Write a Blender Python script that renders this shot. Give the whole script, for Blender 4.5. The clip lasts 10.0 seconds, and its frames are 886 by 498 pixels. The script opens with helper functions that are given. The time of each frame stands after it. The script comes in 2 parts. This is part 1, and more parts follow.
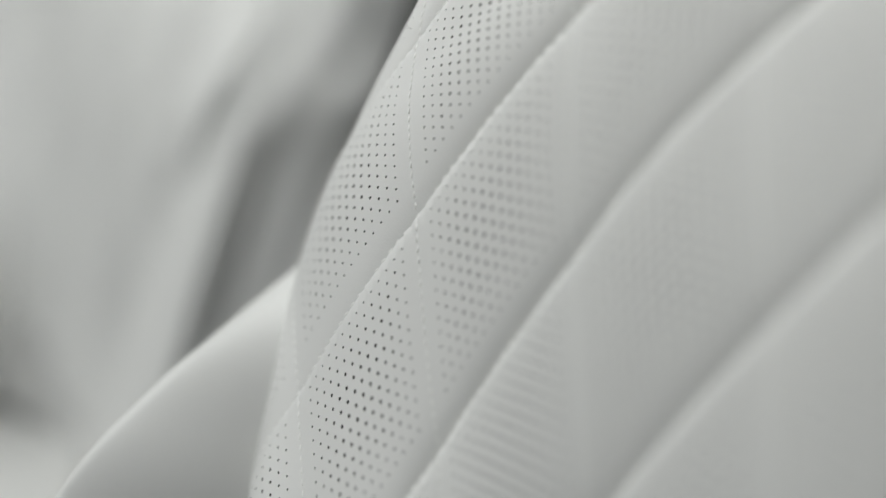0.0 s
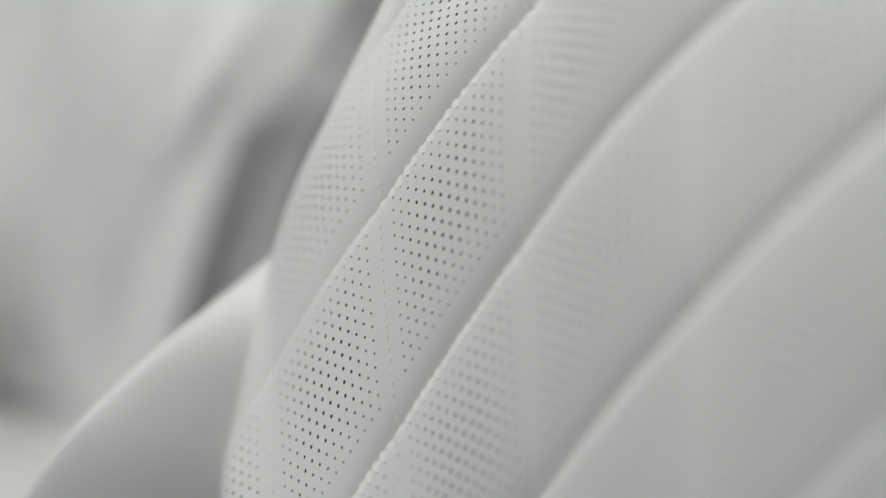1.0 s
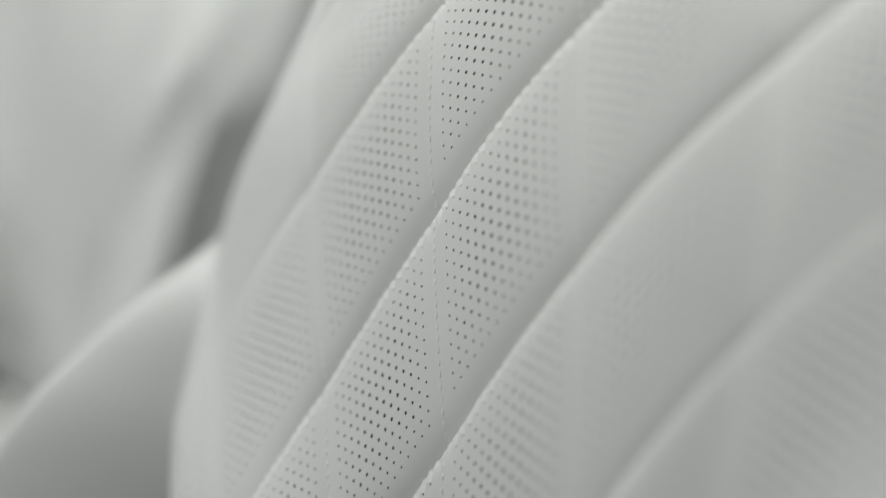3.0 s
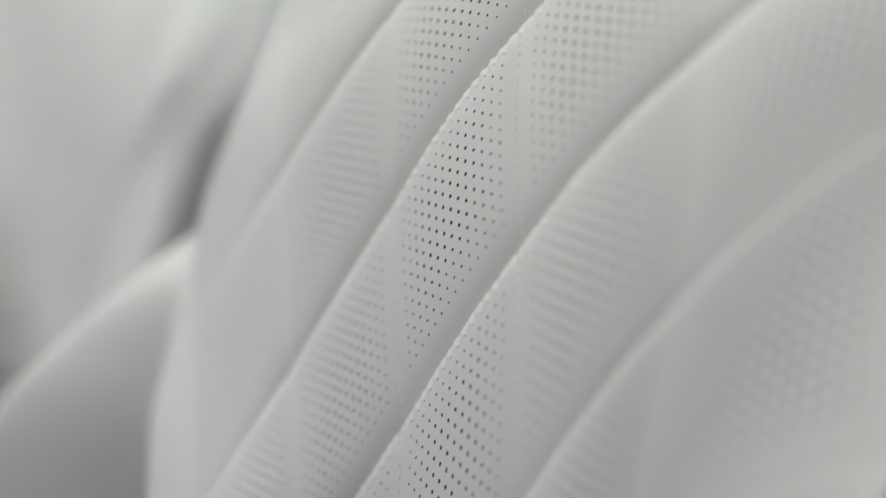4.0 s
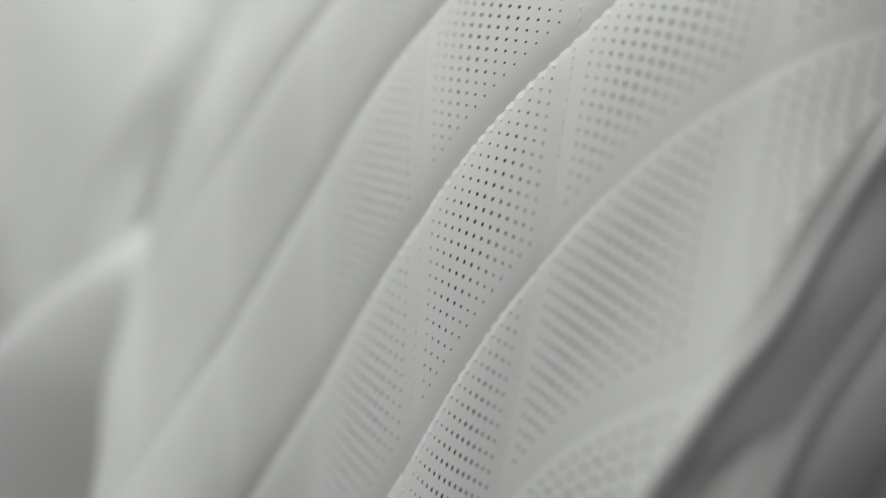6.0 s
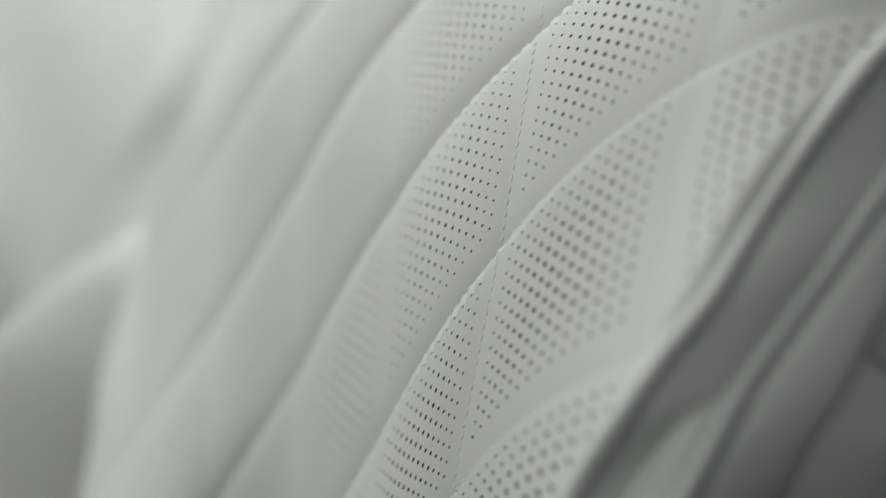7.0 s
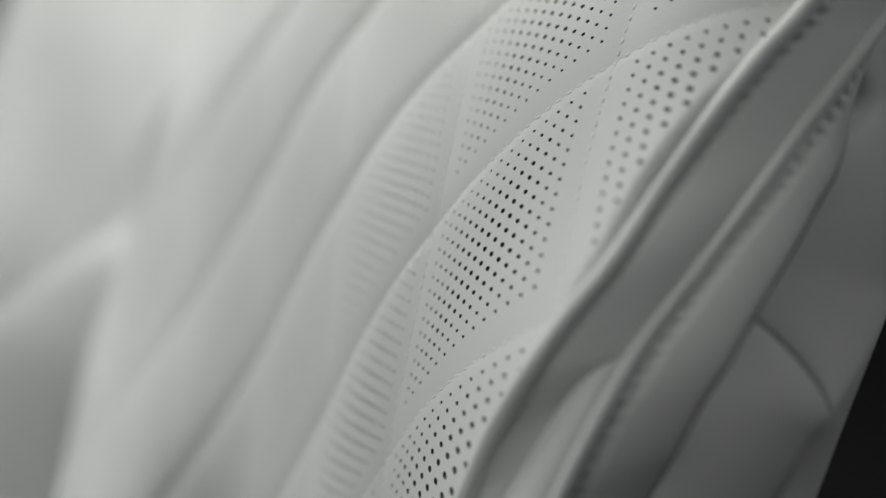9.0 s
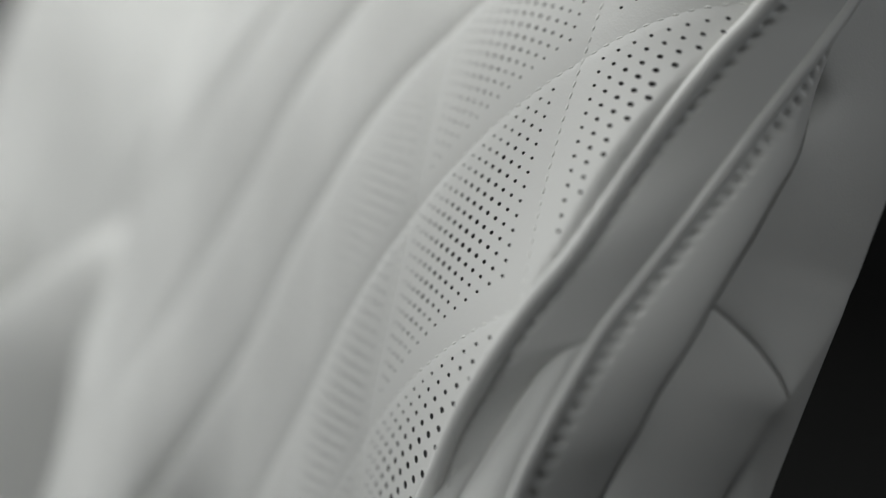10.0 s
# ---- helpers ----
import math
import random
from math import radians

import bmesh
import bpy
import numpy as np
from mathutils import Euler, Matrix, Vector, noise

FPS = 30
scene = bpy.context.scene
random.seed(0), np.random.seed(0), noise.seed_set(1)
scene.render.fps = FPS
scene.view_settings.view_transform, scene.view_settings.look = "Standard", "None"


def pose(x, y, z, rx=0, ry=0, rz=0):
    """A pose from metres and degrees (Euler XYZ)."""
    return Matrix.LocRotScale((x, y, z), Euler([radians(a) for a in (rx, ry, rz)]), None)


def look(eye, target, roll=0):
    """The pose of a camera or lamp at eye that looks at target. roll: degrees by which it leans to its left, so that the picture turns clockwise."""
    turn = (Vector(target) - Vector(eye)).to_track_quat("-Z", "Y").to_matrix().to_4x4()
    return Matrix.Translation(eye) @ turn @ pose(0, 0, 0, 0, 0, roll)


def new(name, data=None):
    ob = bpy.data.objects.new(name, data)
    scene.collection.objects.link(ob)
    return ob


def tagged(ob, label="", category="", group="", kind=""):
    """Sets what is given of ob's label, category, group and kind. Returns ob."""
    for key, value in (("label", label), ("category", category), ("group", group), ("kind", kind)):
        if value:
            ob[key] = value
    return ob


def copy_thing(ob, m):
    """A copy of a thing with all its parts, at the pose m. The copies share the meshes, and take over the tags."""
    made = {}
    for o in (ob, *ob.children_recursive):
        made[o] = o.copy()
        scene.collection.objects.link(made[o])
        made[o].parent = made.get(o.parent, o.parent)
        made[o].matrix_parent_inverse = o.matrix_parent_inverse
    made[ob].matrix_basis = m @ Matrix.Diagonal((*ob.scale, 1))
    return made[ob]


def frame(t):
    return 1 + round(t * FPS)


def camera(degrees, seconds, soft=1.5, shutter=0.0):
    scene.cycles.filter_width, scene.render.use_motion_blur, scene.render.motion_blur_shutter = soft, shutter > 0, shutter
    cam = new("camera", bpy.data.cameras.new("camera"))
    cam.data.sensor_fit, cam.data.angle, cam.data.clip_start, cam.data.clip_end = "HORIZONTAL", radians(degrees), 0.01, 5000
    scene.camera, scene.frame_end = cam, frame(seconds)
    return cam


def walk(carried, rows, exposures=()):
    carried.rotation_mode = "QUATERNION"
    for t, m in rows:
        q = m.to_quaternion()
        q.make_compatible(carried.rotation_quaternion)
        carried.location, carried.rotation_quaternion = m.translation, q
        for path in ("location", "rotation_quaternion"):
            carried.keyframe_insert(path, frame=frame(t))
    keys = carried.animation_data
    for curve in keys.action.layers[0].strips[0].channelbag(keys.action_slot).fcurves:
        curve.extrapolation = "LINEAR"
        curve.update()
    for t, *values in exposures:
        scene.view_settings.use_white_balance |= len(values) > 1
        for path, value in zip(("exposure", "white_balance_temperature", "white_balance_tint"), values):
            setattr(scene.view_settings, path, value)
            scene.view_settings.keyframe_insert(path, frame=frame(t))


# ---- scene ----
cam = camera(40.0, 10.0)
FOCUS, STOP = 0.479, 1.4
cam.data.dof.use_dof, cam.data.dof.focus_distance, cam.data.dof.aperture_fstop = True, FOCUS, STOP
EXPOSURE = -0.53
walk(cam, [
    (0, pose(0.2116, -0.3039, 0.9335, 70.99, -0.48, 48.18)),
    (0.5, pose(0.2267, -0.3016, 0.9345, 70.97, -0.31, 48.71)),
    (1, pose(0.2420, -0.3008, 0.9348, 71.05, -0.24, 49.02)),
    (1.5, pose(0.2562, -0.3019, 0.9364, 71.01, -0.14, 49.09)),
    (2, pose(0.2718, -0.3017, 0.9373, 71.04, -0.02, 49.37)),
    (2.5, pose(0.2854, -0.3048, 0.9392, 70.97, -0.04, 49.16)),
    (4, pose(0.3361, -0.3062, 0.9373, 71.58, 0.60, 49.66)),
    (4.5, pose(0.3550, -0.3075, 0.9352, 71.97, 0.51, 49.90)),
    (5, pose(0.3727, -0.3102, 0.9326, 72.43, 0.43, 49.94)),
    (5.5, pose(0.3899, -0.3146, 0.9310, 72.82, 0.28, 49.87)),
    (7, pose(0.4442, -0.3085, 0.9188, 74.48, 0.20, 51.83)),
    (7.5, pose(0.4583, -0.3069, 0.9161, 74.83, 0.07, 52.28)),
    (8, pose(0.4701, -0.3055, 0.9133, 75.19, 0.04, 52.67)),
    (8.5, pose(0.4844, -0.3021, 0.9085, 75.74, -0.17, 53.34)),
    (9, pose(0.5012, -0.2986, 0.9045, 76.22, -0.12, 53.98)),
    (9.5, pose(0.5144, -0.2980, 0.9025, 76.48, -0.15, 54.16)),
    (10, pose(0.5241, -0.2960, 0.8993, 76.87, -0.15, 54.54)),
], exposures=[(0.0, EXPOSURE), (10.0, EXPOSURE)])

# ---- world and light ----
world = bpy.data.worlds.new("world")
scene.world = world
world.use_nodes = True
wn = world.node_tree
sky = wn.nodes.new("ShaderNodeTexSky")
sky.sky_type, sky.sun_disc = "NISHITA", False
sky.sun_elevation, sky.sun_rotation = radians(35), radians(215)
wn.nodes["Background"].inputs["Strength"].default_value = 0.06
wn.links.new(sky.outputs["Color"], wn.nodes["Background"].inputs["Color"])


# Rectangular area lamp; all four below are added, no window is known there.
def area_lamp(name, eye, target, sx, sy, watts, colour):
    data = bpy.data.lights.new(name, "AREA")
    data.shape, data.size, data.size_y, data.energy, data.color = "RECTANGLE", sx, sy, watts, colour
    ob = new(name, data)
    ob.matrix_world = look(eye, target)
    return ob


LAMP_TINT = (0.985, 1.0, 0.97)
# Added key from the front, out of view, placed to balance the quilting.
area_lamp("added_front_light", (-0.20, -1.62, 1.22), (-0.1, 0, 0.82), 1.35, 0.7, 8.0, LAMP_TINT)
# Added fill from the west to lift the far crest.
area_lamp("added_west_light", (-1.57, -0.60, 1.36), (-0.2, 0, 0.85), 0.9, 0.34, 5.5, LAMP_TINT)
# Added overhead lamp: brightens crest and far seat, spares the near flank.
area_lamp("added_roof_light", (-0.30, -0.02, 1.58), (-0.25, 0.02, 0.5), 0.5, 0.7, 7.0, LAMP_TINT)
# Weak added fill that lightens the near side panels and strips.
area_lamp("added_east_light", (0.93, 0.58, 1.32), (0.2, 0.05, 0.8), 0.8, 0.3, 1.7, LAMP_TINT)


# ---- materials ----
def material(name, colour, rough=0.5, metal=0.0, grain=0.0, grain_scale=900.0, stain=0.0, coat=0.0):
    m = bpy.data.materials.new(name)
    m.use_nodes = True
    nt = m.node_tree
    b = nt.nodes["Principled BSDF"]
    b.inputs["Base Color"].default_value = (*colour, 1)
    b.inputs["Roughness"].default_value, b.inputs["Metallic"].default_value = rough, metal
    b.inputs["Coat Weight"].default_value = coat
    geo = nt.nodes.new("ShaderNodeTexCoord")
    if stain:
        n1 = nt.nodes.new("ShaderNodeTexNoise")
        n1.inputs["Scale"].default_value, n1.inputs["Detail"].default_value = 14.0, 6.0
        n2 = nt.nodes.new("ShaderNodeTexNoise")
        n2.inputs["Scale"].default_value, n2.inputs["Detail"].default_value = grain_scale * 0.6, 3.0
        add = nt.nodes.new("ShaderNodeMath")
        add.operation = "ADD"
        mix = nt.nodes.new("ShaderNodeMix")
        mix.data_type = "RGBA"
        mix.inputs[6].default_value = (*[c * (1 - stain) for c in colour], 1)
        mix.inputs[7].default_value = (*[min(1, c * (1 + stain)) for c in colour], 1)
        nt.links.new(geo.outputs["Object"], n1.inputs["Vector"])
        nt.links.new(geo.outputs["Object"], n2.inputs["Vector"])
        nt.links.new(n1.outputs["Fac"], add.inputs[0])
        nt.links.new(n2.outputs["Fac"], add.inputs[1])
        half = nt.nodes.new("ShaderNodeMath")
        half.operation = "MULTIPLY"
        half.inputs[1].default_value = 0.5
        nt.links.new(add.outputs[0], half.inputs[0])
        nt.links.new(half.outputs[0], mix.inputs[0])
        nt.links.new(mix.outputs[2], b.inputs["Base Color"])
        rr = nt.nodes.new("ShaderNodeMapRange")
        rr.inputs["To Min"].default_value, rr.inputs["To Max"].default_value = rough - 0.08, rough + 0.08
        nt.links.new(n1.outputs["Fac"], rr.inputs["Value"])
        nt.links.new(rr.outputs["Result"], b.inputs["Roughness"])
    if grain:
        v = nt.nodes.new("ShaderNodeTexVoronoi")
        v.inputs["Scale"].default_value = grain_scale
        n3 = nt.nodes.new("ShaderNodeTexNoise")
        n3.inputs["Scale"].default_value, n3.inputs["Detail"].default_value = grain_scale * 0.35, 4.0
        nt.links.new(geo.outputs["Object"], v.inputs["Vector"])
        nt.links.new(geo.outputs["Object"], n3.inputs["Vector"])
        s = nt.nodes.new("ShaderNodeMath")
        s.operation = "ADD"
        nt.links.new(v.outputs["Distance"], s.inputs[0])
        nt.links.new(n3.outputs["Fac"], s.inputs[1])
        bump = nt.nodes.new("ShaderNodeBump")
        bump.inputs["Strength"].default_value, bump.inputs["Distance"].default_value = grain, 0.0004
        nt.links.new(s.outputs[0], bump.inputs["Height"])
        nt.links.new(bump.outputs["Normal"], b.inputs["Normal"])
    return m


LEATHER = material("white_leather", (0.80, 0.80, 0.785), 0.5, 0, 0.13, 1100, 0.025)
# Dark grey for the walls and bottoms of the punched holes.
HOLE = material("perforation_dark_inside", (0.07, 0.07, 0.072), 0.9)
THREAD = material("thread", (0.93, 0.93, 0.91), 0.6, 0, 0.05, 2500, 0.02)
DARK = material("dark_cabin_trim", (0.012, 0.012, 0.013), 0.8, 0, 0.3, 300, 0.2)
# Pale so that the unseen ceiling bounces light back onto the seats.
BOUNCE_CEILING = material("pale_bounce_ceiling", (0.72, 0.73, 0.71), 0.9, 0, 0.3, 400, 0.04)
CARPET = material("carpet", (0.02, 0.02, 0.02), 0.95, 0, 0.5, 500, 0.3)
SHELL = material("seat_back_plastic", (0.55, 0.55, 0.54), 0.5, 0, 0.2, 900, 0.03)

# ---- seat surface ----
# lattice of the quilting: A seams and B seams, one perforation to a unit
PA, PB = 16.77, 16.60
RECLINE = radians(22)
BASE = np.array((0.0, 0.0, 0.8))
UPV = np.array((0.0, math.sin(RECLINE), math.cos(RECLINE)))
OUT = np.array((0.0, -math.cos(RECLINE), math.sin(RECLINE)))
# one row for each power of s and d, in the order of POWERS
POWERS = [(m, n) for m in range(7) for n in range(5) if m + n < 8]
COEF = np.array((
    (-0.00037, -0.00055, 0.00696), (0.01648, 0.15935, 0.01498), (0.00836, -0.01102, -0.01560), (0.00463, 0.00638, -0.01540),
    (-0.00291, -0.00245, -0.00289), (0.16309, 0.00327, 0.01336), (0.01367, 0.00890, -0.01102), (-0.05266, -0.04973, -0.06981),
    (0.00919, 0.03005, 0.01314), (-0.01661, 0.02080, 0.01260), (0.01151, -0.00482, 0.00485), (-0.01372, 0.03680, -0.05544),
    (0.01612, 0.00885, 0.01810), (0.00731, -0.02319, 0.01958), (0.00529, 0.00040, -0.00001), (-0.04468, -0.00499, -0.03450),
    (0.02520, 0.00590, 0.01793), (0.08815, 0.10373, 0.10684), (-0.01001, -0.02313, -0.00768), (0.03406, -0.02560, -0.00835),
    (-0.03198, -0.00544, -0.00293), (0.02782, -0.06640, 0.05301), (-0.00948, -0.00588, -0.02034), (-0.01589, 0.01300, -0.01816),
    (0.02644, 0.00116, 0.01856), (-0.01289, -0.00367, -0.01037), (-0.05500, -0.04831, -0.05583), (0.01694, 0.00009, 0.00004),
    (-0.00319, 0.02807, -0.01709),
))
ROLL_R = 0.034
DMAX = 33.0


def flat(s, d):
    """Smooth backrest: s across and d up in lattice units, to seat coordinates (across, up, out)."""
    def poly(a, b):
        a, b = (2 * a - 56) / 64, b / 32
        return sum(((a ** m * b ** n)[..., None] * row for (m, n), row in zip(POWERS, COEF)))
    dc = np.clip(d, np.interp(s, (-12, -4, 6), (-25, -29, -DMAX)), np.interp(s, (-12, -8, 0, 10), (7, 10, 19, DMAX)))
    ds = np.where(dc < 0, dc * 0.95, dc * 0.75)
    slope = poly(s, ds + 0.5) - poly(s, ds - 0.5)
    return poly(s, dc) + slope * (d - dc)[..., None]


def unit(v):
    return v / np.maximum(np.linalg.norm(v, axis=-1, keepdims=True), 1e-12)


def smooth_seat(s, d):
    """flat() with the far flank rolled over the crest of the bolster."""
    roll = np.interp(d, (-90, -45, -36, -25, -14, -9, 0, 7, 13, 20, 30, 44), (0, -1.5, -3.4, -8, -11, -12, -12.5, -12.5, -12.5, -12.5, -12.5, -12.5))
    sc = np.maximum(s, roll)
    p = flat(sc, d)
    side = flat(sc, d) - flat(sc + 0.5, d)
    step = np.linalg.norm(side, axis=-1, keepdims=True) / 0.5
    side = unit(side)
    rise = unit(flat(sc, d + 0.5) - flat(sc, d - 0.5))
    face = unit(np.cross(rise, side))
    th = np.clip((sc - s)[..., None] * step / ROLL_R, 0, 2.6)
    return p + ROLL_R * np.sin(th) * side - ROLL_R * (1 - np.cos(th)) * face


S0, D0, STEP = -34.0, -104.0, 0.25
TS, TD = np.meshgrid(np.arange(S0, 88, STEP), np.arange(D0, 90, STEP), indexing="ij")
TABLE = smooth_seat(TS, TD)
NORMAL = unit(np.cross(np.gradient(TABLE, axis=0), np.gradient(TABLE, axis=1)))


def table(tab, s, d):
    x, y = (s - S0) / STEP, (d - D0) / STEP
    x, y = np.clip(x, 0, tab.shape[0] - 1.001), np.clip(y, 0, tab.shape[1] - 1.001)
    i, j = x.astype(int), y.astype(int)
    u, v = (x - i)[..., None], (y - j)[..., None]
    return (tab[i, j] * (1 - u) + tab[i + 1, j] * u) * (1 - v) + (tab[i, j + 1] * (1 - u) + tab[i + 1, j + 1] * u) * v


FOLD, PILLOW, PUFF_B = 0.0029, 0.0013, 0.0012
SKEW = 0.8


def puff(a, b):
    """Height of the padding over the lattice: pleated folds at the A seams, steep on one side, shallow stitched lines at the B seams."""
    fa, fb = ((a - SKEW) / PA) % 1.0, (b / PB) % 1.0
    x, y = fa * PA, (1 - fa) * PA
    db = np.minimum(fb, 1 - fb) * PB
    fold = (1 - np.exp(-x / 0.5)) * (1 - np.exp(-y / 1.15)) - 0.93
    t = np.clip(((a + b) / 2 - 34) / 24, 0, 1)
    full = 1 - 0.85 * t * t * (3 - 2 * t)
    t = np.clip((14 - (a + b) / 2) / 20, 0, 1)
    full = full * (1 - 0.65 * t * t * (3 - 2 * t))
    ca = np.cos(2 * math.pi * (b - (PB - 14) / 2 - np.floor(b / PB) * PB))
    cb = np.cos(2 * math.pi * (x - (PA - 14) / 2 + SKEW))
    pucker = full * 0.0013 * ca * np.exp(-((x - 0.45) / 0.45) ** 2) + 0.00010 * cb * np.exp(-((db - 0.7) / 0.5) ** 2)
    return full * (FOLD * fold + PILLOW * (4 * fa * (1 - fa) - 0.5)) + PUFF_B * (4 * fb * (1 - fb) - 0.5) + pucker


def guide(points, n=120, low=0.0, high=0.0):
    """A smooth curve through seat points, in order of height, run on straight at both ends."""
    p = np.array(points)
    lo, hi = unit(p[0] - p[2]), unit(p[-1] - p[-3])
    lo, hi = unit(lo * (0.5, 1, 0.25)), unit(hi * (0.5, 1, 0.8))
    if low:
        p = np.vstack([p[0] + lo * low, p])
    if high:
        p = np.vstack([p, p[-1] + hi * high])
    t = np.concatenate([[0], np.cumsum(np.linalg.norm(np.diff(p, axis=0), axis=1) ** 0.5)])
    m = np.gradient(p, t, axis=0)
    out = []
    for x in np.linspace(0, t[-1], n):
        k = min(max(int(np.searchsorted(t, x)) - 1, 0), len(p) - 2)
        h = t[k + 1] - t[k]
        u = (x - t[k]) / h
        out.append((2 * u ** 3 - 3 * u ** 2 + 1) * p[k] + (u ** 3 - 2 * u ** 2 + u) * h * m[k]
                   + (3 * u ** 2 - 2 * u ** 3) * p[k + 1] + (u ** 3 - u ** 2) * h * m[k + 1])
    return np.array(out)


EDGE = ((0.1630, -0.1130, 0.0068), (0.1692, -0.1027, 0.0108), (0.1783, -0.0756, 0.0157), (0.1888, -0.0500, 0.0177), (0.1948, -0.0270, 0.0133), (0.1993, -0.0069, 0.0065), (0.2004, 0.0303, -0.0073), (0.2038, 0.0580, -0.0166), (0.2089, 0.0835, -0.0252), (0.2143, 0.1060, -0.0340))
SEAM_A = ((0.2079, -0.0924, 0.0025), (0.2104, -0.0767, 0.0025), (0.2131, -0.0535, -0.0004), (0.2138, -0.0294, -0.0074), (0.2156, -0.0141, -0.0130), (0.2187, 0.0101, -0.0224), (0.2218, 0.0436, -0.0360), (0.2226, 0.0624, -0.0440), (0.2240, 0.0817, -0.0525), (0.2248, 0.1000, -0.0610), (0.2238, 0.1188, -0.0706))
SEAM_B_LOW = ((0.2179, -0.0857, -0.0300), (0.2274, -0.0599, -0.0266), (0.2307, -0.0423, -0.0275), (0.2340, -0.0258, -0.0304), (0.2350, -0.0065, -0.0351))
SEAM_B_HIGH = ((0.2350, -0.0065, -0.0351), (0.2351, 0.0231, -0.0455), (0.2337, 0.0378, -0.0515), (0.2316, 0.0538, -0.0593), (0.2234, 0.0714, -0.0687), (0.2137, 0.0850, -0.0776), (0.2166, 0.0983, -0.0712))
REAR_LOW = ((0.2404, -0.0753, -0.0681), (0.2460, -0.0555, -0.0683), (0.2493, -0.0433, -0.0685), (0.2526, -0.0338, -0.0700))
REAR_HIGH = ((0.2526, -0.0338, -0.0700), (0.2503, -0.0161, -0.0818), (0.2421, 0.0061, -0.1008), (0.2357, 0.0192, -0.1133))
OUTER_LOW = ((0.2458, -0.0709, -0.0888), (0.2433, -0.0504, -0.0943), (0.2397, -0.0200, -0.1026), (0.2359, 0.0116, -0.1111), (0.2353, 0.0199, -0.1135))
OUTER_HIGH = ((0.2353, 0.0199, -0.1135), (0.2328, 0.0392, -0.1192), (0.2314, 0.0507, -0.1223))
ARC = ((0.1814, -0.1031, 0.0035), (0.1861, -0.0877, 0.0025), (0.1910, -0.0724, 0.0018), (0.1947, -0.0574, -0.0003), (0.1980, -0.0477, -0.0019), (0.2040, -0.0389, -0.0045), (0.2133, -0.0302, -0.0076))
WING = ((-0.2167, -0.1616, 0.0710), (-0.2155, -0.1217, 0.0468), (-0.2125, -0.0860, 0.0190), (-0.216, -0.058, -0.010), (-0.228, -0.010, -0.065))
SEAM_B = SEAM_B_LOW + SEAM_B_HIGH[1:]
G0 = guide(EDGE, 460, 0.24, 0.24)
G1 = guide(SEAM_A, 420, 0.26, 0.22)
G2 = guide(SEAM_B, 260, 0.26, 0.24)
ARC_G = guide(ARC, 160, 0.22, 0.0)


def at_height(g, w):
    return np.stack([np.interp(w, g[:, 1], g[:, k]) for k in range(3)], -1)


CROWN, CROWN_R = 0.205, 0.065


def to_world(q):
    """Seat coordinates to the world; above the crown the backrest rounds over backwards."""
    q = np.array(q, float)
    th = np.clip((q[..., 1] - CROWN) / CROWN_R, 0, 2.4)
    over = th > 0
    depth = CROWN_R + np.maximum(q[..., 2] + 0.03, -0.05)
    q[..., 2] = np.where(over, q[..., 2] - depth * (1 - np.cos(th)), q[..., 2])
    q[..., 1] = np.where(over, CROWN + depth * np.sin(th), q[..., 1])
    return BASE + q[..., :1] * np.array((1.0, 0, 0)) + q[..., 1:2] * UPV + q[..., 2:3] * OUT


def quilt(a, b):
    """Quilted leather at lattice place (a, b), seat coordinates."""
    s, d = (a + b) / 2, b - a
    q = table(TABLE, s, d) + table(NORMAL, s, d) * puff(a, b)[..., None]
    over = q[..., 0] - np.interp(q[..., 1], G0[:, 1], G0[:, 0])
    over = np.maximum(over + 0.002, 0)
    q[..., 2] -= np.where(q[..., 0] > 0, np.minimum(over * 2.5, 0.010), 0)
    return q


def empty(name, place):
    ob = new(name)
    ob.matrix_world = Matrix.Translation(place)
    return ob


def mesh_part(name, verts, faces, mats, parent, label="", slots=None, smooth=True):
    me = bpy.data.meshes.new(name)
    org = np.array(parent.matrix_world.translation) if parent else np.zeros(3)
    me.from_pydata((np.asarray(verts) - org).tolist(), [], faces)
    for m in mats:
        me.materials.append(m)
    if slots is not None:
        me.polygons.foreach_set("material_index", slots)
    me.polygons.foreach_set("use_smooth", [smooth] * len(me.polygons))
    me.update()
    ob = new(name, me)
    ob.parent = parent
    if parent:
        ob.matrix_local = Matrix.Identity(4)
    if label:
        ob["label"] = label
    return ob


def lines(period, skew):
    lo, hi = (period - 14) / 2 - skew, (period - 14) / 2 + skew
    low = [0, 0.14 * lo, 0.34 * lo, 0.62 * lo]
    mid = [lo + 0.5 * k for k in range(29)]
    return np.array(low + mid + [period - x * hi for x in (0.62, 0.34, 0.14, 0)])


TA, TB = lines(PA, SKEW), lines(PB, 0.0)
PITCH = 0.00575
NARROW = 0.72
RADII = (0.00060, 0.00068, 0.00078, 0.00088, 0.00096, 0.00098, 0.00100)


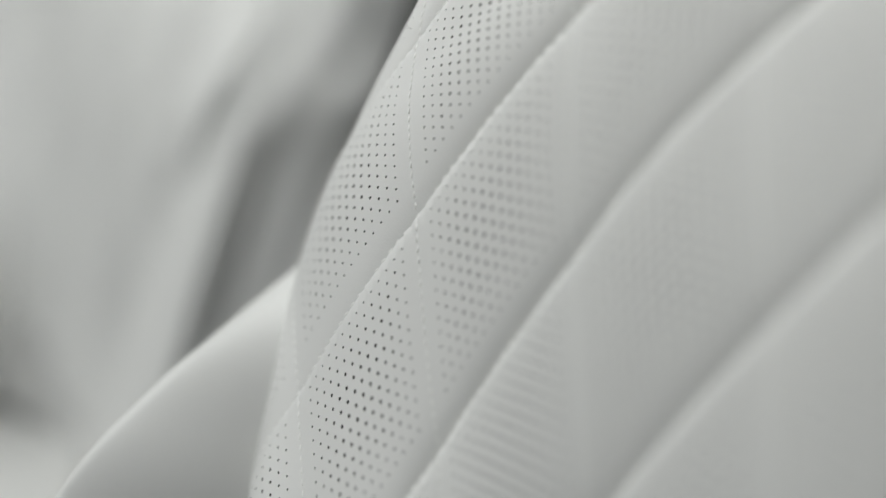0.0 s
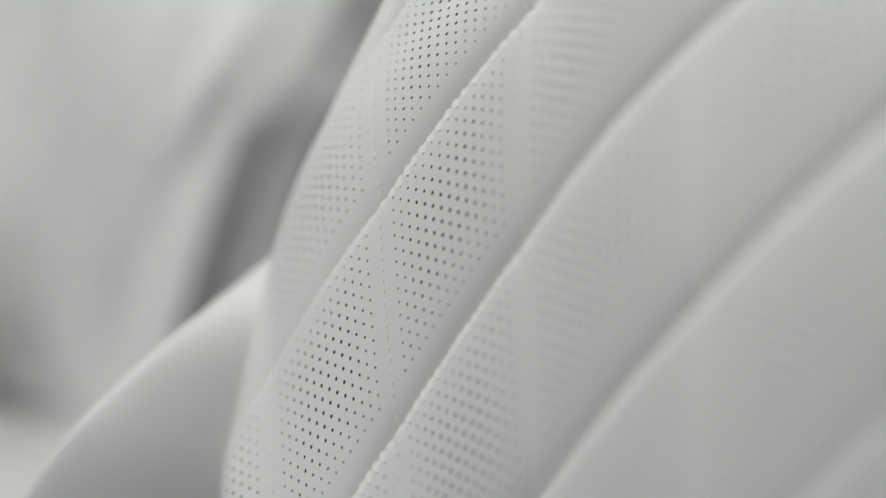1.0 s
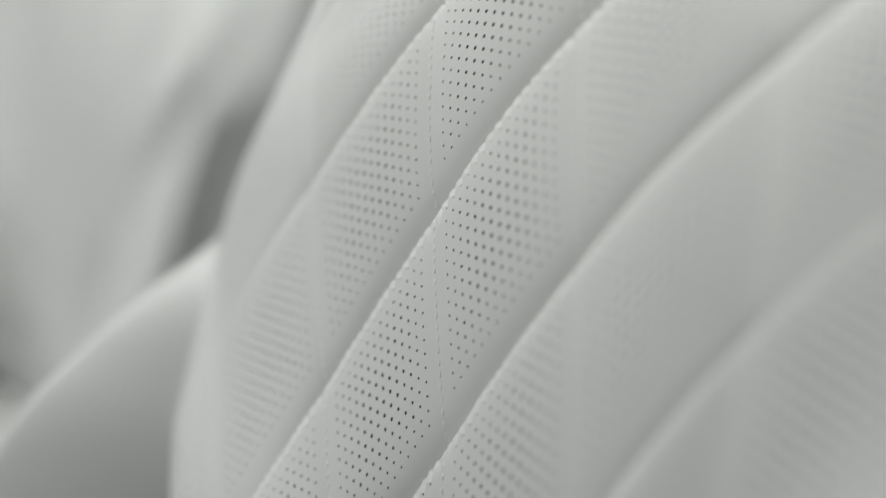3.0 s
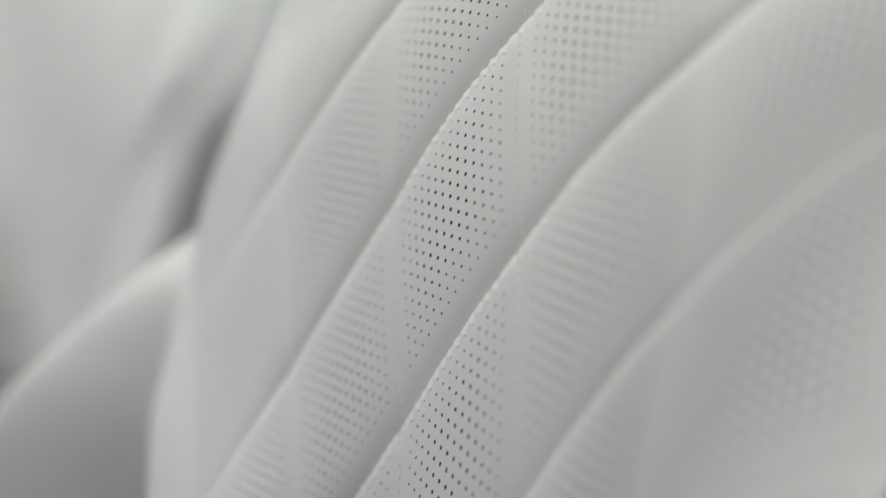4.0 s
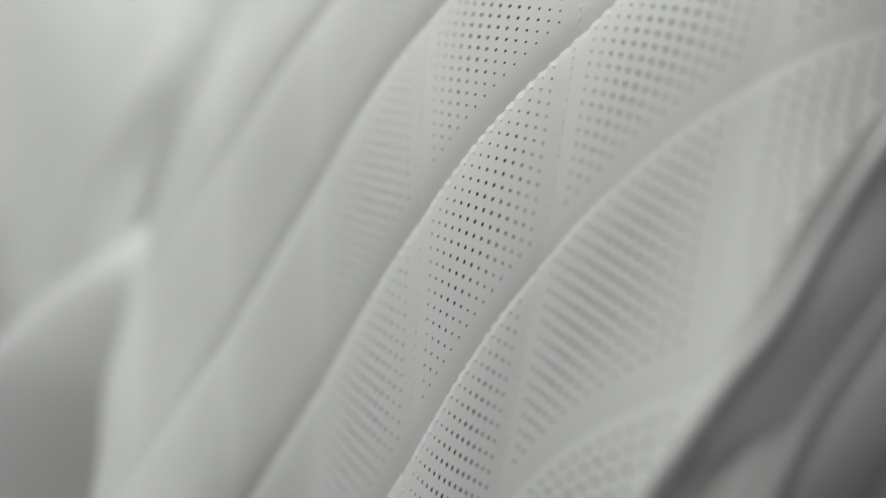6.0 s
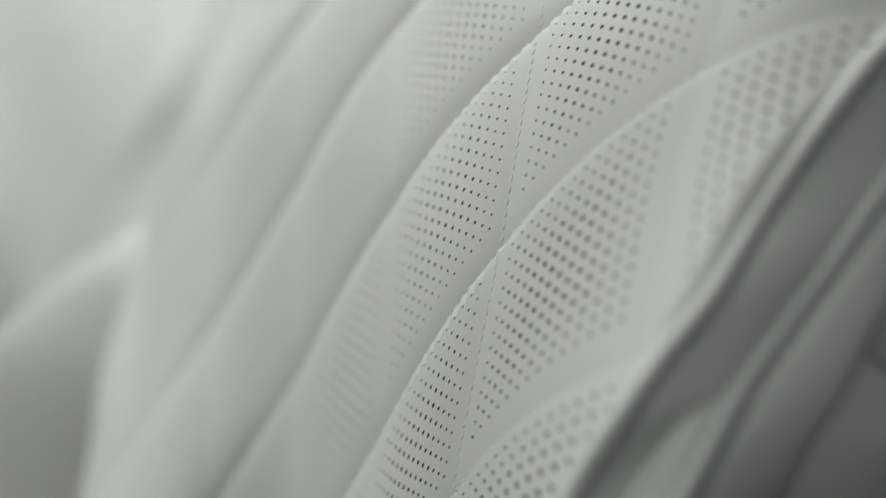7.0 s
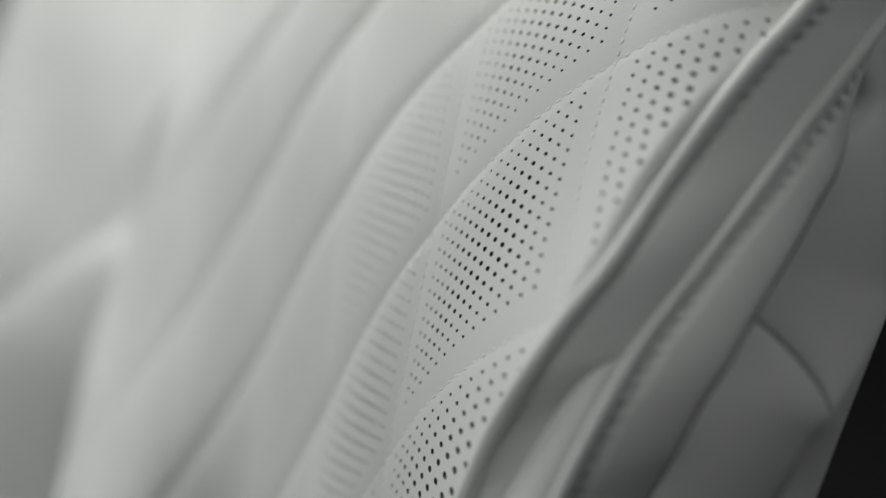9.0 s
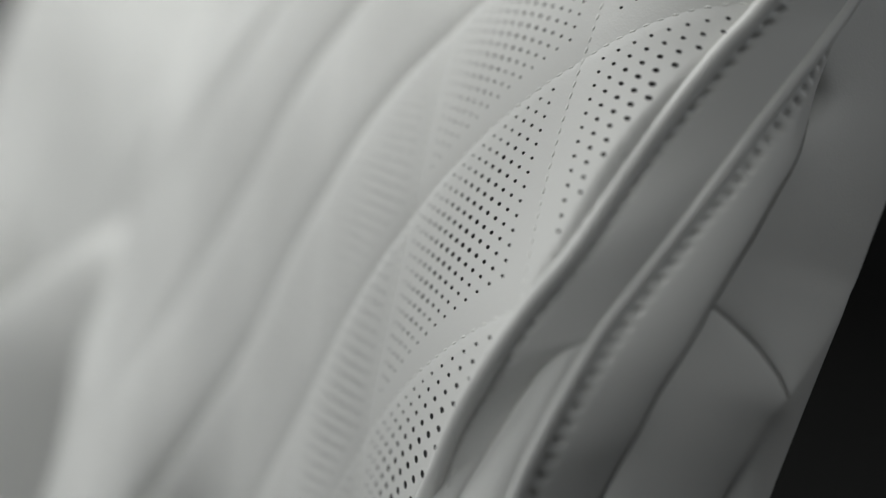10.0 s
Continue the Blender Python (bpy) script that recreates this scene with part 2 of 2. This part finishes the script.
def diamond(i, j, parent):
    """One quilted diamond with its real perforations."""
    na, nb = len(TA), len(TB)
    ga, gb = np.meshgrid(i * PA + SKEW + TA, j * PB + TB, indexing="ij")
    ins = 1e-4
    ga, gb = np.clip(ga, i * PA + SKEW + ins, (i + 1) * PA + SKEW - ins), np.clip(gb, j * PB + ins, (j + 1) * PB - ins)
    pts = quilt(ga, gb)
    vid = np.arange(na * nb).reshape(na, nb)
    verts = [pts.reshape(-1, 3)]
    faces, slots = [], []
    keep = (pts[..., 0] - np.interp(pts[..., 1], G0[:, 1], G0[:, 0])) < 0.006
    keep &= (np.abs(pts[..., 2]) < 0.09) & (np.abs(pts[..., 1]) < 0.36)
    if not keep.any():
        return None
    hole_cell = np.zeros((na, nb), bool)
    hk, hl = np.meshgrid(np.arange(14), np.arange(14), indexing="ij")
    ck, cl = (5 + 2 * hk).ravel(), (5 + 2 * hl).ravel()
    ok = (pts[..., 0] - np.interp(pts[..., 1], G0[:, 1], G0[:, 0]))[ck, cl] < -0.0065
    ok &= keep[ck, cl]
    ck, cl, hk, hl = ck[ok], cl[ok], hk.ravel()[ok], hl.ravel()[ok]
    depth = np.minimum.reduce([hk, 13 - hk, hl, 13 - hl])
    rad = np.array(RADII)[depth]
    # ring angles follow the eight rim points of a cell, with four more between the wide ones
    phi = radians(130.4)
    rim = [(1, 0), (1, 1), (0, 1), (-1, 1), (-1, 0), (-1, -1), (0, -1), (1, -1)]
    ang = []
    for x, y in rim:
        ang.append(math.atan2(y * math.sin(phi), x + y * math.cos(phi)) % (2 * math.pi))
    order = []
    for k in range(8):
        order.append((ang[k], k))
        gap = (ang[(k + 1) % 8] - ang[k]) % (2 * math.pi)
        if gap > 0.8:
            order.append((ang[k] + gap / 2, None))
    th = np.array([o[0] for o in order])
    nr = len(th)
    rb = rad[:, None] / PITCH * np.sin(th) / math.sin(phi)
    ra = rad[:, None] / PITCH * np.cos(th) - rb * math.cos(phi)
    # the punched rounds are drawn narrow across the seat, but for those by the piping
    ca, cb = ga[ck, cl][:, None], gb[ck, cl][:, None]
    edge = np.clip(((ca + cb) / 2 - 44) / 18, 0, 1)
    mean = (ra + rb) / 2 * (1 - NARROW) * (1 - edge)
    ra, rb = (ra - mean) * (1 + 0.2 * edge), (rb - mean) * (1 + 0.2 * edge)
    ring = quilt(ca + ra, cb + rb)
    e = 0.1
    nrm = unit(np.cross(quilt(ca + e, cb) - quilt(ca - e, cb), quilt(ca, cb + e) - quilt(ca, cb - e)))
    lip = quilt(ca + ra * 0.9, cb + rb * 0.9) - nrm * 0.00012
    deep = quilt(ca + ra * 0.85, cb + rb * 0.85) - nrm * 0.0014
    base = na * nb
    nh = len(ck)
    verts += [ring.reshape(-1, 3), lip.reshape(-1, 3), deep.reshape(-1, 3), ring.reshape(-1, 3)]
    for h in range(nh):
        k, l = ck[h], cl[h]
        hole_cell[k - 1:k + 1, l - 1:l + 1] = True
        r0, r1, r2, r3 = base + h * nr, base + (nh + h) * nr, base + (2 * nh + h) * nr, base + (3 * nh + h) * nr
        n = 0
        while n < nr:
            a = order[n][1]
            step = 2 if order[(n + 1) % nr][1] is None else 1
            b = (a + 1) % 8
            va, vb = vid[k + rim[a][0], l + rim[a][1]], vid[k + rim[b][0], l + rim[b][1]]
            if step == 1:
                faces.append((va, vb, r0 + (n + 1) % nr, r0 + n))
            else:
                faces.append((va, vb, r0 + (n + 2) % nr, r0 + (n + 1) % nr, r0 + n))
            slots.append(0)
            n += step
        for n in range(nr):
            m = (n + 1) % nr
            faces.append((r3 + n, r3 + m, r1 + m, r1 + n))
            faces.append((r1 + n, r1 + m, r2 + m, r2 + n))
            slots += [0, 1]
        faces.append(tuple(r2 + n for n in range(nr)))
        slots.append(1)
    for k in range(na - 1):
        for l in range(nb - 1):
            if not hole_cell[k, l] and keep[k, l] and keep[k + 1, l + 1]:
                faces.append((vid[k, l], vid[k + 1, l], vid[k + 1, l + 1], vid[k, l + 1]))
                slots.append(0)
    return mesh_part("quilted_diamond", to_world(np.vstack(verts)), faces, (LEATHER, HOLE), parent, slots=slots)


def loft(name, ga, gb, h, parent, mat=None, nu=24, nw=110, label=""):
    """Padded leather between two seams: h is how far it swells in the middle."""
    res = lambda g: np.stack([np.interp(np.linspace(0, 1, nw), np.linspace(0, 1, len(g)), g[:, k]) for k in range(3)], -1)
    ga, gb = res(ga), res(gb)
    u = (1 - np.cos(np.linspace(0, math.pi, nu))) / 2
    p = ga[:, None] * (1 - u)[None, :, None] + gb[:, None] * u[None, :, None]
    nrm = unit(np.cross(gb - ga, np.gradient(ga + gb, axis=0)))[:, None]
    run = np.concatenate([[0], np.cumsum(np.linalg.norm(np.diff(ga, axis=0), axis=1))])[:, None]
    gap = np.linalg.norm(gb - ga, axis=1)[:, None]
    hh = h(u[None], u[None] * gap, run) * np.clip(gap / 0.012, 0, 1)
    p = p + nrm * hh[..., None]
    idx = np.arange(nw * nu).reshape(nw, nu)
    faces = [(idx[a, b], idx[a, b + 1], idx[a + 1, b + 1], idx[a + 1, b]) for a in range(nw - 1) for b in range(nu - 1)]
    return mesh_part(name, to_world(p.reshape(-1, 3)), faces, (mat or LEATHER,), parent, label)


def tube(name, g, r, parent, mat=None, label="", n=14):
    t = unit(np.gradient(g, axis=0))
    side = unit(np.cross(t, np.array((0.0, 0, 1.0))))
    top = np.cross(side, t)
    th = np.linspace(0, 2 * math.pi, n, endpoint=False)
    p = g[:, None] + r * (np.cos(th)[None, :, None] * side[:, None] + np.sin(th)[None, :, None] * top[:, None])
    m = len(g)
    faces = [(a * n + b, a * n + (b + 1) % n, (a + 1) * n + (b + 1) % n, (a + 1) * n + b) for a in range(m - 1) for b in range(n)]
    return mesh_part(name, to_world(p.reshape(-1, 3)), faces, (mat or LEATHER,), parent, label)


def stitches(name, centres, along, normal, length, r, parent, tilt=0.0, label="", low=1.0):
    """A row of short threads, each a tapered rounded bar sunk at both ends."""
    side = unit(np.cross(along, normal))
    along = unit(along + side * math.tan(tilt))
    side = unit(np.cross(along, normal))
    verts, faces = [], []
    prof = ((-0.5, 0.35, -0.7), (-0.36, 0.9, 0.0), (0.0, 1.0, 0.25), (0.36, 0.9, 0.0), (0.5, 0.35, -0.7))
    nr = 7
    for c, a, s, n in zip(centres, along, side, normal):
        o = len(verts)
        for x, k, up in prof:
            for q in range(nr):
                th = 2 * math.pi * q / nr
                verts.append(c + a * x * length + n * up * r + (s * math.cos(th) + n * math.sin(th) * low) * r * k)
        for x in range(len(prof) - 1):
            for q in range(nr):
                faces.append((o + x * nr + q, o + x * nr + (q + 1) % nr, o + (x + 1) * nr + (q + 1) % nr, o + (x + 1) * nr + q))
        faces.append(tuple(o + q for q in range(nr)))
        faces.append(tuple(o + (len(prof) - 1) * nr + q for q in range(nr)))
    return tagged(mesh_part(name, to_world(np.array(verts)), faces, (THREAD,), parent, label), kind="stuff")


def quilt_seam(letter, k, parent):
    """Thread along one whole quilting seam."""
    t = np.arange(-110, 150, 0.84)
    a, b = (np.full_like(t, k * PA + SKEW), t) if letter == "a" else (t, np.full_like(t, k * PB))
    s, d = (a + b) / 2, b - a
    ok = (s > -26) & (d > -44) & (d < 44) & (s < 78)
    a, b = a[ok], b[ok]
    if len(a) < 4:
        return
    p = quilt(a, b)
    ok = (p[:, 0] < np.interp(p[:, 1], G0[:, 1], G0[:, 0])) & (np.abs(p[:, 2]) < 0.09) & (np.abs(p[:, 1]) < 0.36)
    a, b, p = a[ok], b[ok], p[ok]
    if len(a) < 4:
        return
    e = 0.2
    ahead = unit(quilt(a, b + e) - quilt(a, b - e)) if letter == "a" else unit(quilt(a + e, b) - quilt(a - e, b))
    nrm = table(NORMAL, (a + b) / 2, b - a)
    stitches("quilting_thread", p + nrm * 0.00005, ahead, nrm, 0.0032, 0.00045, parent, 0.10, low=0.45)


def resample(g, pitch):
    t = np.concatenate([[0], np.cumsum(np.linalg.norm(np.diff(g, axis=0), axis=1))])
    x = np.arange(pitch * 1.5, t[-1] - pitch, pitch)
    return np.stack([np.interp(x, t, g[:, k]) for k in range(3)], -1)


def seam_row(ga, gb, off, pitch, parent, sink=0.0):
    """Top stitching beside a piping, on the strip from ga towards gb."""
    c = resample(ga, pitch)
    other = at_height(gb, c[:, 1])
    across, ahead = unit(other - c), unit(np.gradient(c, axis=0))
    nrm = unit(np.cross(across, ahead))
    return stitches("top_stitching", c + across * off + nrm * sink, ahead, nrm, pitch * 0.6, 0.0005, parent, 0.12)


def padded(swell, groove=0.0, at=0.0065, wide=0.0022, pitch=0.0073, power=0.6):
    """Profile of a strip: swelling in the middle, with a puckered stitch groove along its first edge."""
    def h(u, dist, run):
        base = swell * np.sin(math.pi * u) ** power
        if groove:
            base = base - groove * np.exp(-((dist - at) / wide) ** 2) * (0.15 + (0.5 + 0.5 * np.cos(2 * math.pi * run / pitch)) ** 2)
        return base
    return h


def side_panels(front, rear, parent):
    """Two flank panels that meet in a slanting seam, each with a narrow gap round it."""
    def split(u):
        return np.interp(u, (0, 0.16, 0.5, 0.8, 1), (-0.0078, -0.0103, -0.0170, -0.0247, -0.0312))
    nu, nv = 40, 150
    u = 0.012 + 0.976 * (1 - np.cos(np.linspace(0, math.pi, nu))) / 2
    for low in (True, False):
        v = np.linspace(0, 1, nv) ** 2
        end = -0.33 if low else 0.30
        seam = split(u) - (0.0005 if low else -0.0005)
        w = seam[None] + v[:, None] * (end - seam)[None]
        f, r = at_height(front, w), at_height(rear, w)
        uu = u[None, :, None]
        steps = np.linspace(-1, 1, 13)
        ease = np.exp(-2 * steps ** 2)
        soft = sum(k * at_height(front, w + 0.05 * q) for k, q in zip(ease / ease.sum(), steps))
        f = f + (soft - f) * (1 - np.exp(-uu / 0.10))
        p = f * (1 - uu) + r * uu
        away = np.abs(w - seam[None])
        rise = 0.0042 if low else 0.0034
        h = rise * (np.sin(math.pi * u)[None] ** 0.45) * (1 - 0.75 * np.exp(-away / 0.003))
        nrm = unit(np.cross(r - f, np.gradient(f + r, axis=0)))
        if low:
            nrm = -nrm
        p = p + nrm * h[..., None]
        idx = np.arange(nu * nv).reshape(nv, nu)
        faces = [(idx[a, b], idx[a, b + 1], idx[a + 1, b + 1], idx[a + 1, b]) for a in range(nv - 1) for b in range(nu - 1)]
        mesh_part("side_panel", to_world(p.reshape(-1, 3)), faces, (LEATHER,), parent)


def build_seat():
    seat = empty("car_seat", (0, 0.1, 0.25))
    tagged(seat, "white leather car seat with diamond-quilted perforated backrest", "car seat", "front seats")
    for i in range(-6, 8):
        for j in range(-6, 8):
            s, d = ((i + 0.5) * PA + (j + 0.5) * PB) / 2, (j + 0.5) * PB - (i + 0.5) * PA
            if -24 < s < 76 and -90 < d < 74:
                diamond(i, j, seat)
    for k in range(-6, 9):
        quilt_seam("a", k, seat)
        quilt_seam("b", k, seat)
    tube("piping", G0 + np.array((0.0012, 0, -0.0008)), 0.0038, seat)
    tube("piping", G1 + np.array((0.0003, 0, 0)), 0.0031, seat)
    top = G1[:, 1] > ARC[-1][1]
    inner = np.vstack([ARC_G, G1[top]])
    strip = loft("bolster_strip", G0, inner, padded(0.0034, 0.0024, at=0.0076, wide=0.0018, power=0.4), seat, nu=30, nw=560)
    lobe_edge = G1[~top]
    loft("bolster_lobe", ARC_G, lobe_edge, padded(0.0055, power=0.55), seat, nu=24, nw=160)
    side = loft("side_strip", G1, G2, padded(0.0030, 0.0021, 0.0060, 0.0018, 0.0070, 0.45), seat, nu=30, nw=560)
    seam_row(G0, inner, 0.0076, 0.0073, seat, 0.0002).parent = strip
    seam_row(G1, G2, 0.0060, 0.0070, seat, 0.0002).parent = side
    rear = guide(REAR_LOW + REAR_HIGH[1:] + OUTER_HIGH[1:], 260, 0.26, 0.26)
    side_panels(G2, rear, seat)
    outer_low = guide(OUTER_LOW, 120, 0.26, 0.0)
    edge = np.vstack([rear[rear[:, 1] < OUTER_LOW[-1][1]]])
    loft("back_edge_panel", edge + np.array((-0.001, 0, -0.001)), outer_low, padded(0.0012), seat)
    outer = np.vstack([outer_low, guide(OUTER_HIGH, 80, 0.0, 0.26)[1:]])
    # far flank: bulging wing beyond the quilting
    wing = guide(WING, 120, 0.16, 0.22)
    hidden = wing * (0, 1, 0) + np.array((-0.165, 0, -0.045))
    back = wing + np.array((-0.045, 0.0, -0.13))
    loft("wing_panel", wing, hidden, padded(0.010), seat)
    loft("wing_side", back, wing, padded(0.016), seat)
    loft("back_shell", outer, back[:], padded(-0.03), seat, mat=SHELL)
    return seat


def rounded_box(name, lo, hi, r, mat, parent, label=""):
    bm = bmesh.new()
    bmesh.ops.create_cube(bm, size=1.0)
    lo, hi = Vector(lo), Vector(hi)
    for v in bm.verts:
        v.co = Vector([(lo[k] + hi[k]) / 2 + v.co[k] * (hi[k] - lo[k]) for k in range(3)])
    bmesh.ops.bevel(bm, geom=bm.edges[:], offset=r, segments=6, profile=0.5, affect="EDGES")
    vs = [tuple(v.co) for v in bm.verts]
    fs = [tuple(v.index for v in f.verts) for f in bm.faces]
    bm.free()
    return mesh_part(name, vs, fs, (mat,), parent, label)


near_seat = build_seat()
rounded_box("cushion", (-0.25, -0.52, 0.34), (0.25, 0.02, 0.47), 0.05, LEATHER, near_seat)
rounded_box("base", (-0.21, -0.44, 0.25), (0.21, 0.02, 0.342), 0.02, DARK, near_seat, "dark plastic seat base")
far_seat = copy_thing(near_seat, pose(-0.73, 0.23, 0.25, 0, 0, 12))


# ---- cabin ----
def box(name, lo, hi, mat, label, kind="structure"):
    v = [(x, y, z) for x in (lo[0], hi[0]) for y in (lo[1], hi[1]) for z in (lo[2], hi[2])]
    f = [(0, 1, 3, 2), (4, 6, 7, 5), (0, 4, 5, 1), (2, 3, 7, 6), (0, 2, 6, 4), (1, 5, 7, 3)]
    ob = mesh_part(name, v, f, (mat,), None, smooth=False)
    return tagged(ob, label, kind=kind)


box("floor", (-1.6, -1.7, 0.2), (1.0, 1.9, 0.25), CARPET, "dark carpeted floor of the cabin")


def wall_with_opening(name, axis, lo, hi, gap, mat, label, up=2):
    """A wall or ceiling with one opening; gap gives the opening along two axes."""
    blocks = [((lo[axis], lo[up]), (gap[0], hi[up])), ((gap[1], lo[up]), (hi[axis], hi[up])),
              ((gap[0], lo[up]), (gap[1], gap[2])), ((gap[0], gap[3]), (gap[1], hi[up]))]
    vs, fs = [], []
    for (a0, z0), (a1, z1) in blocks:
        l, h = list(lo), list(hi)
        l[axis], h[axis], l[up], h[up] = a0, a1, z0, z1
        o = len(vs)
        vs += [(x, y, z) for x in (l[0], h[0]) for y in (l[1], h[1]) for z in (l[2], h[2])]
        fs += [tuple(o + q for q in f) for f in ((0, 1, 3, 2), (4, 6, 7, 5), (0, 4, 5, 1), (2, 3, 7, 6), (0, 2, 6, 4), (1, 5, 7, 3))]
    return tagged(mesh_part(name, vs, fs, (mat,), None, smooth=False), label, kind="structure")


# Added ceiling, never in view: a reflector, open at the overhead lamp.
wall_with_opening("ceiling", 0, (-1.6, -1.7, 1.6), (1.0, 1.9, 1.65), (-0.58, -0.02, -0.39, 0.35), BOUNCE_CEILING, "added pale ceiling out of view that bounces light, with an opening at the roof lamp", 1)
# Added dark wall behind the camera side, keeps sky and bounce out.
wall_with_opening("wall_east", 1, (0.95, -1.7, 0.25), (1.0, 1.9, 1.6), (0.14, 1.02, 1.12, 1.52), DARK, "added dark wall out of view on the near side, with an opening at the east lamp")
# Black background on the far side; its opening is added for the west lamp.
wall_with_opening("wall_west", 1, (-1.65, -1.7, 0.25), (-1.6, 1.9, 1.6), (-1.08, -0.12, 1.16, 1.56), DARK, "dark wall of the cabin on the far side, with an added opening at the west lamp")
# Added front wall, unseen, closes the box around the front lamp.
wall_with_opening("wall_south", 0, (-1.6, -1.7, 0.25), (0.95, -1.65, 1.6), (-1.4, 0.5, 0.85, 1.58), DARK, "added dark front wall out of view, with an opening at the front lamp")
box("wall_north", (-1.6, 1.85, 0.25), (0.95, 1.9, 1.6), DARK, "dark rear wall of the cabin")
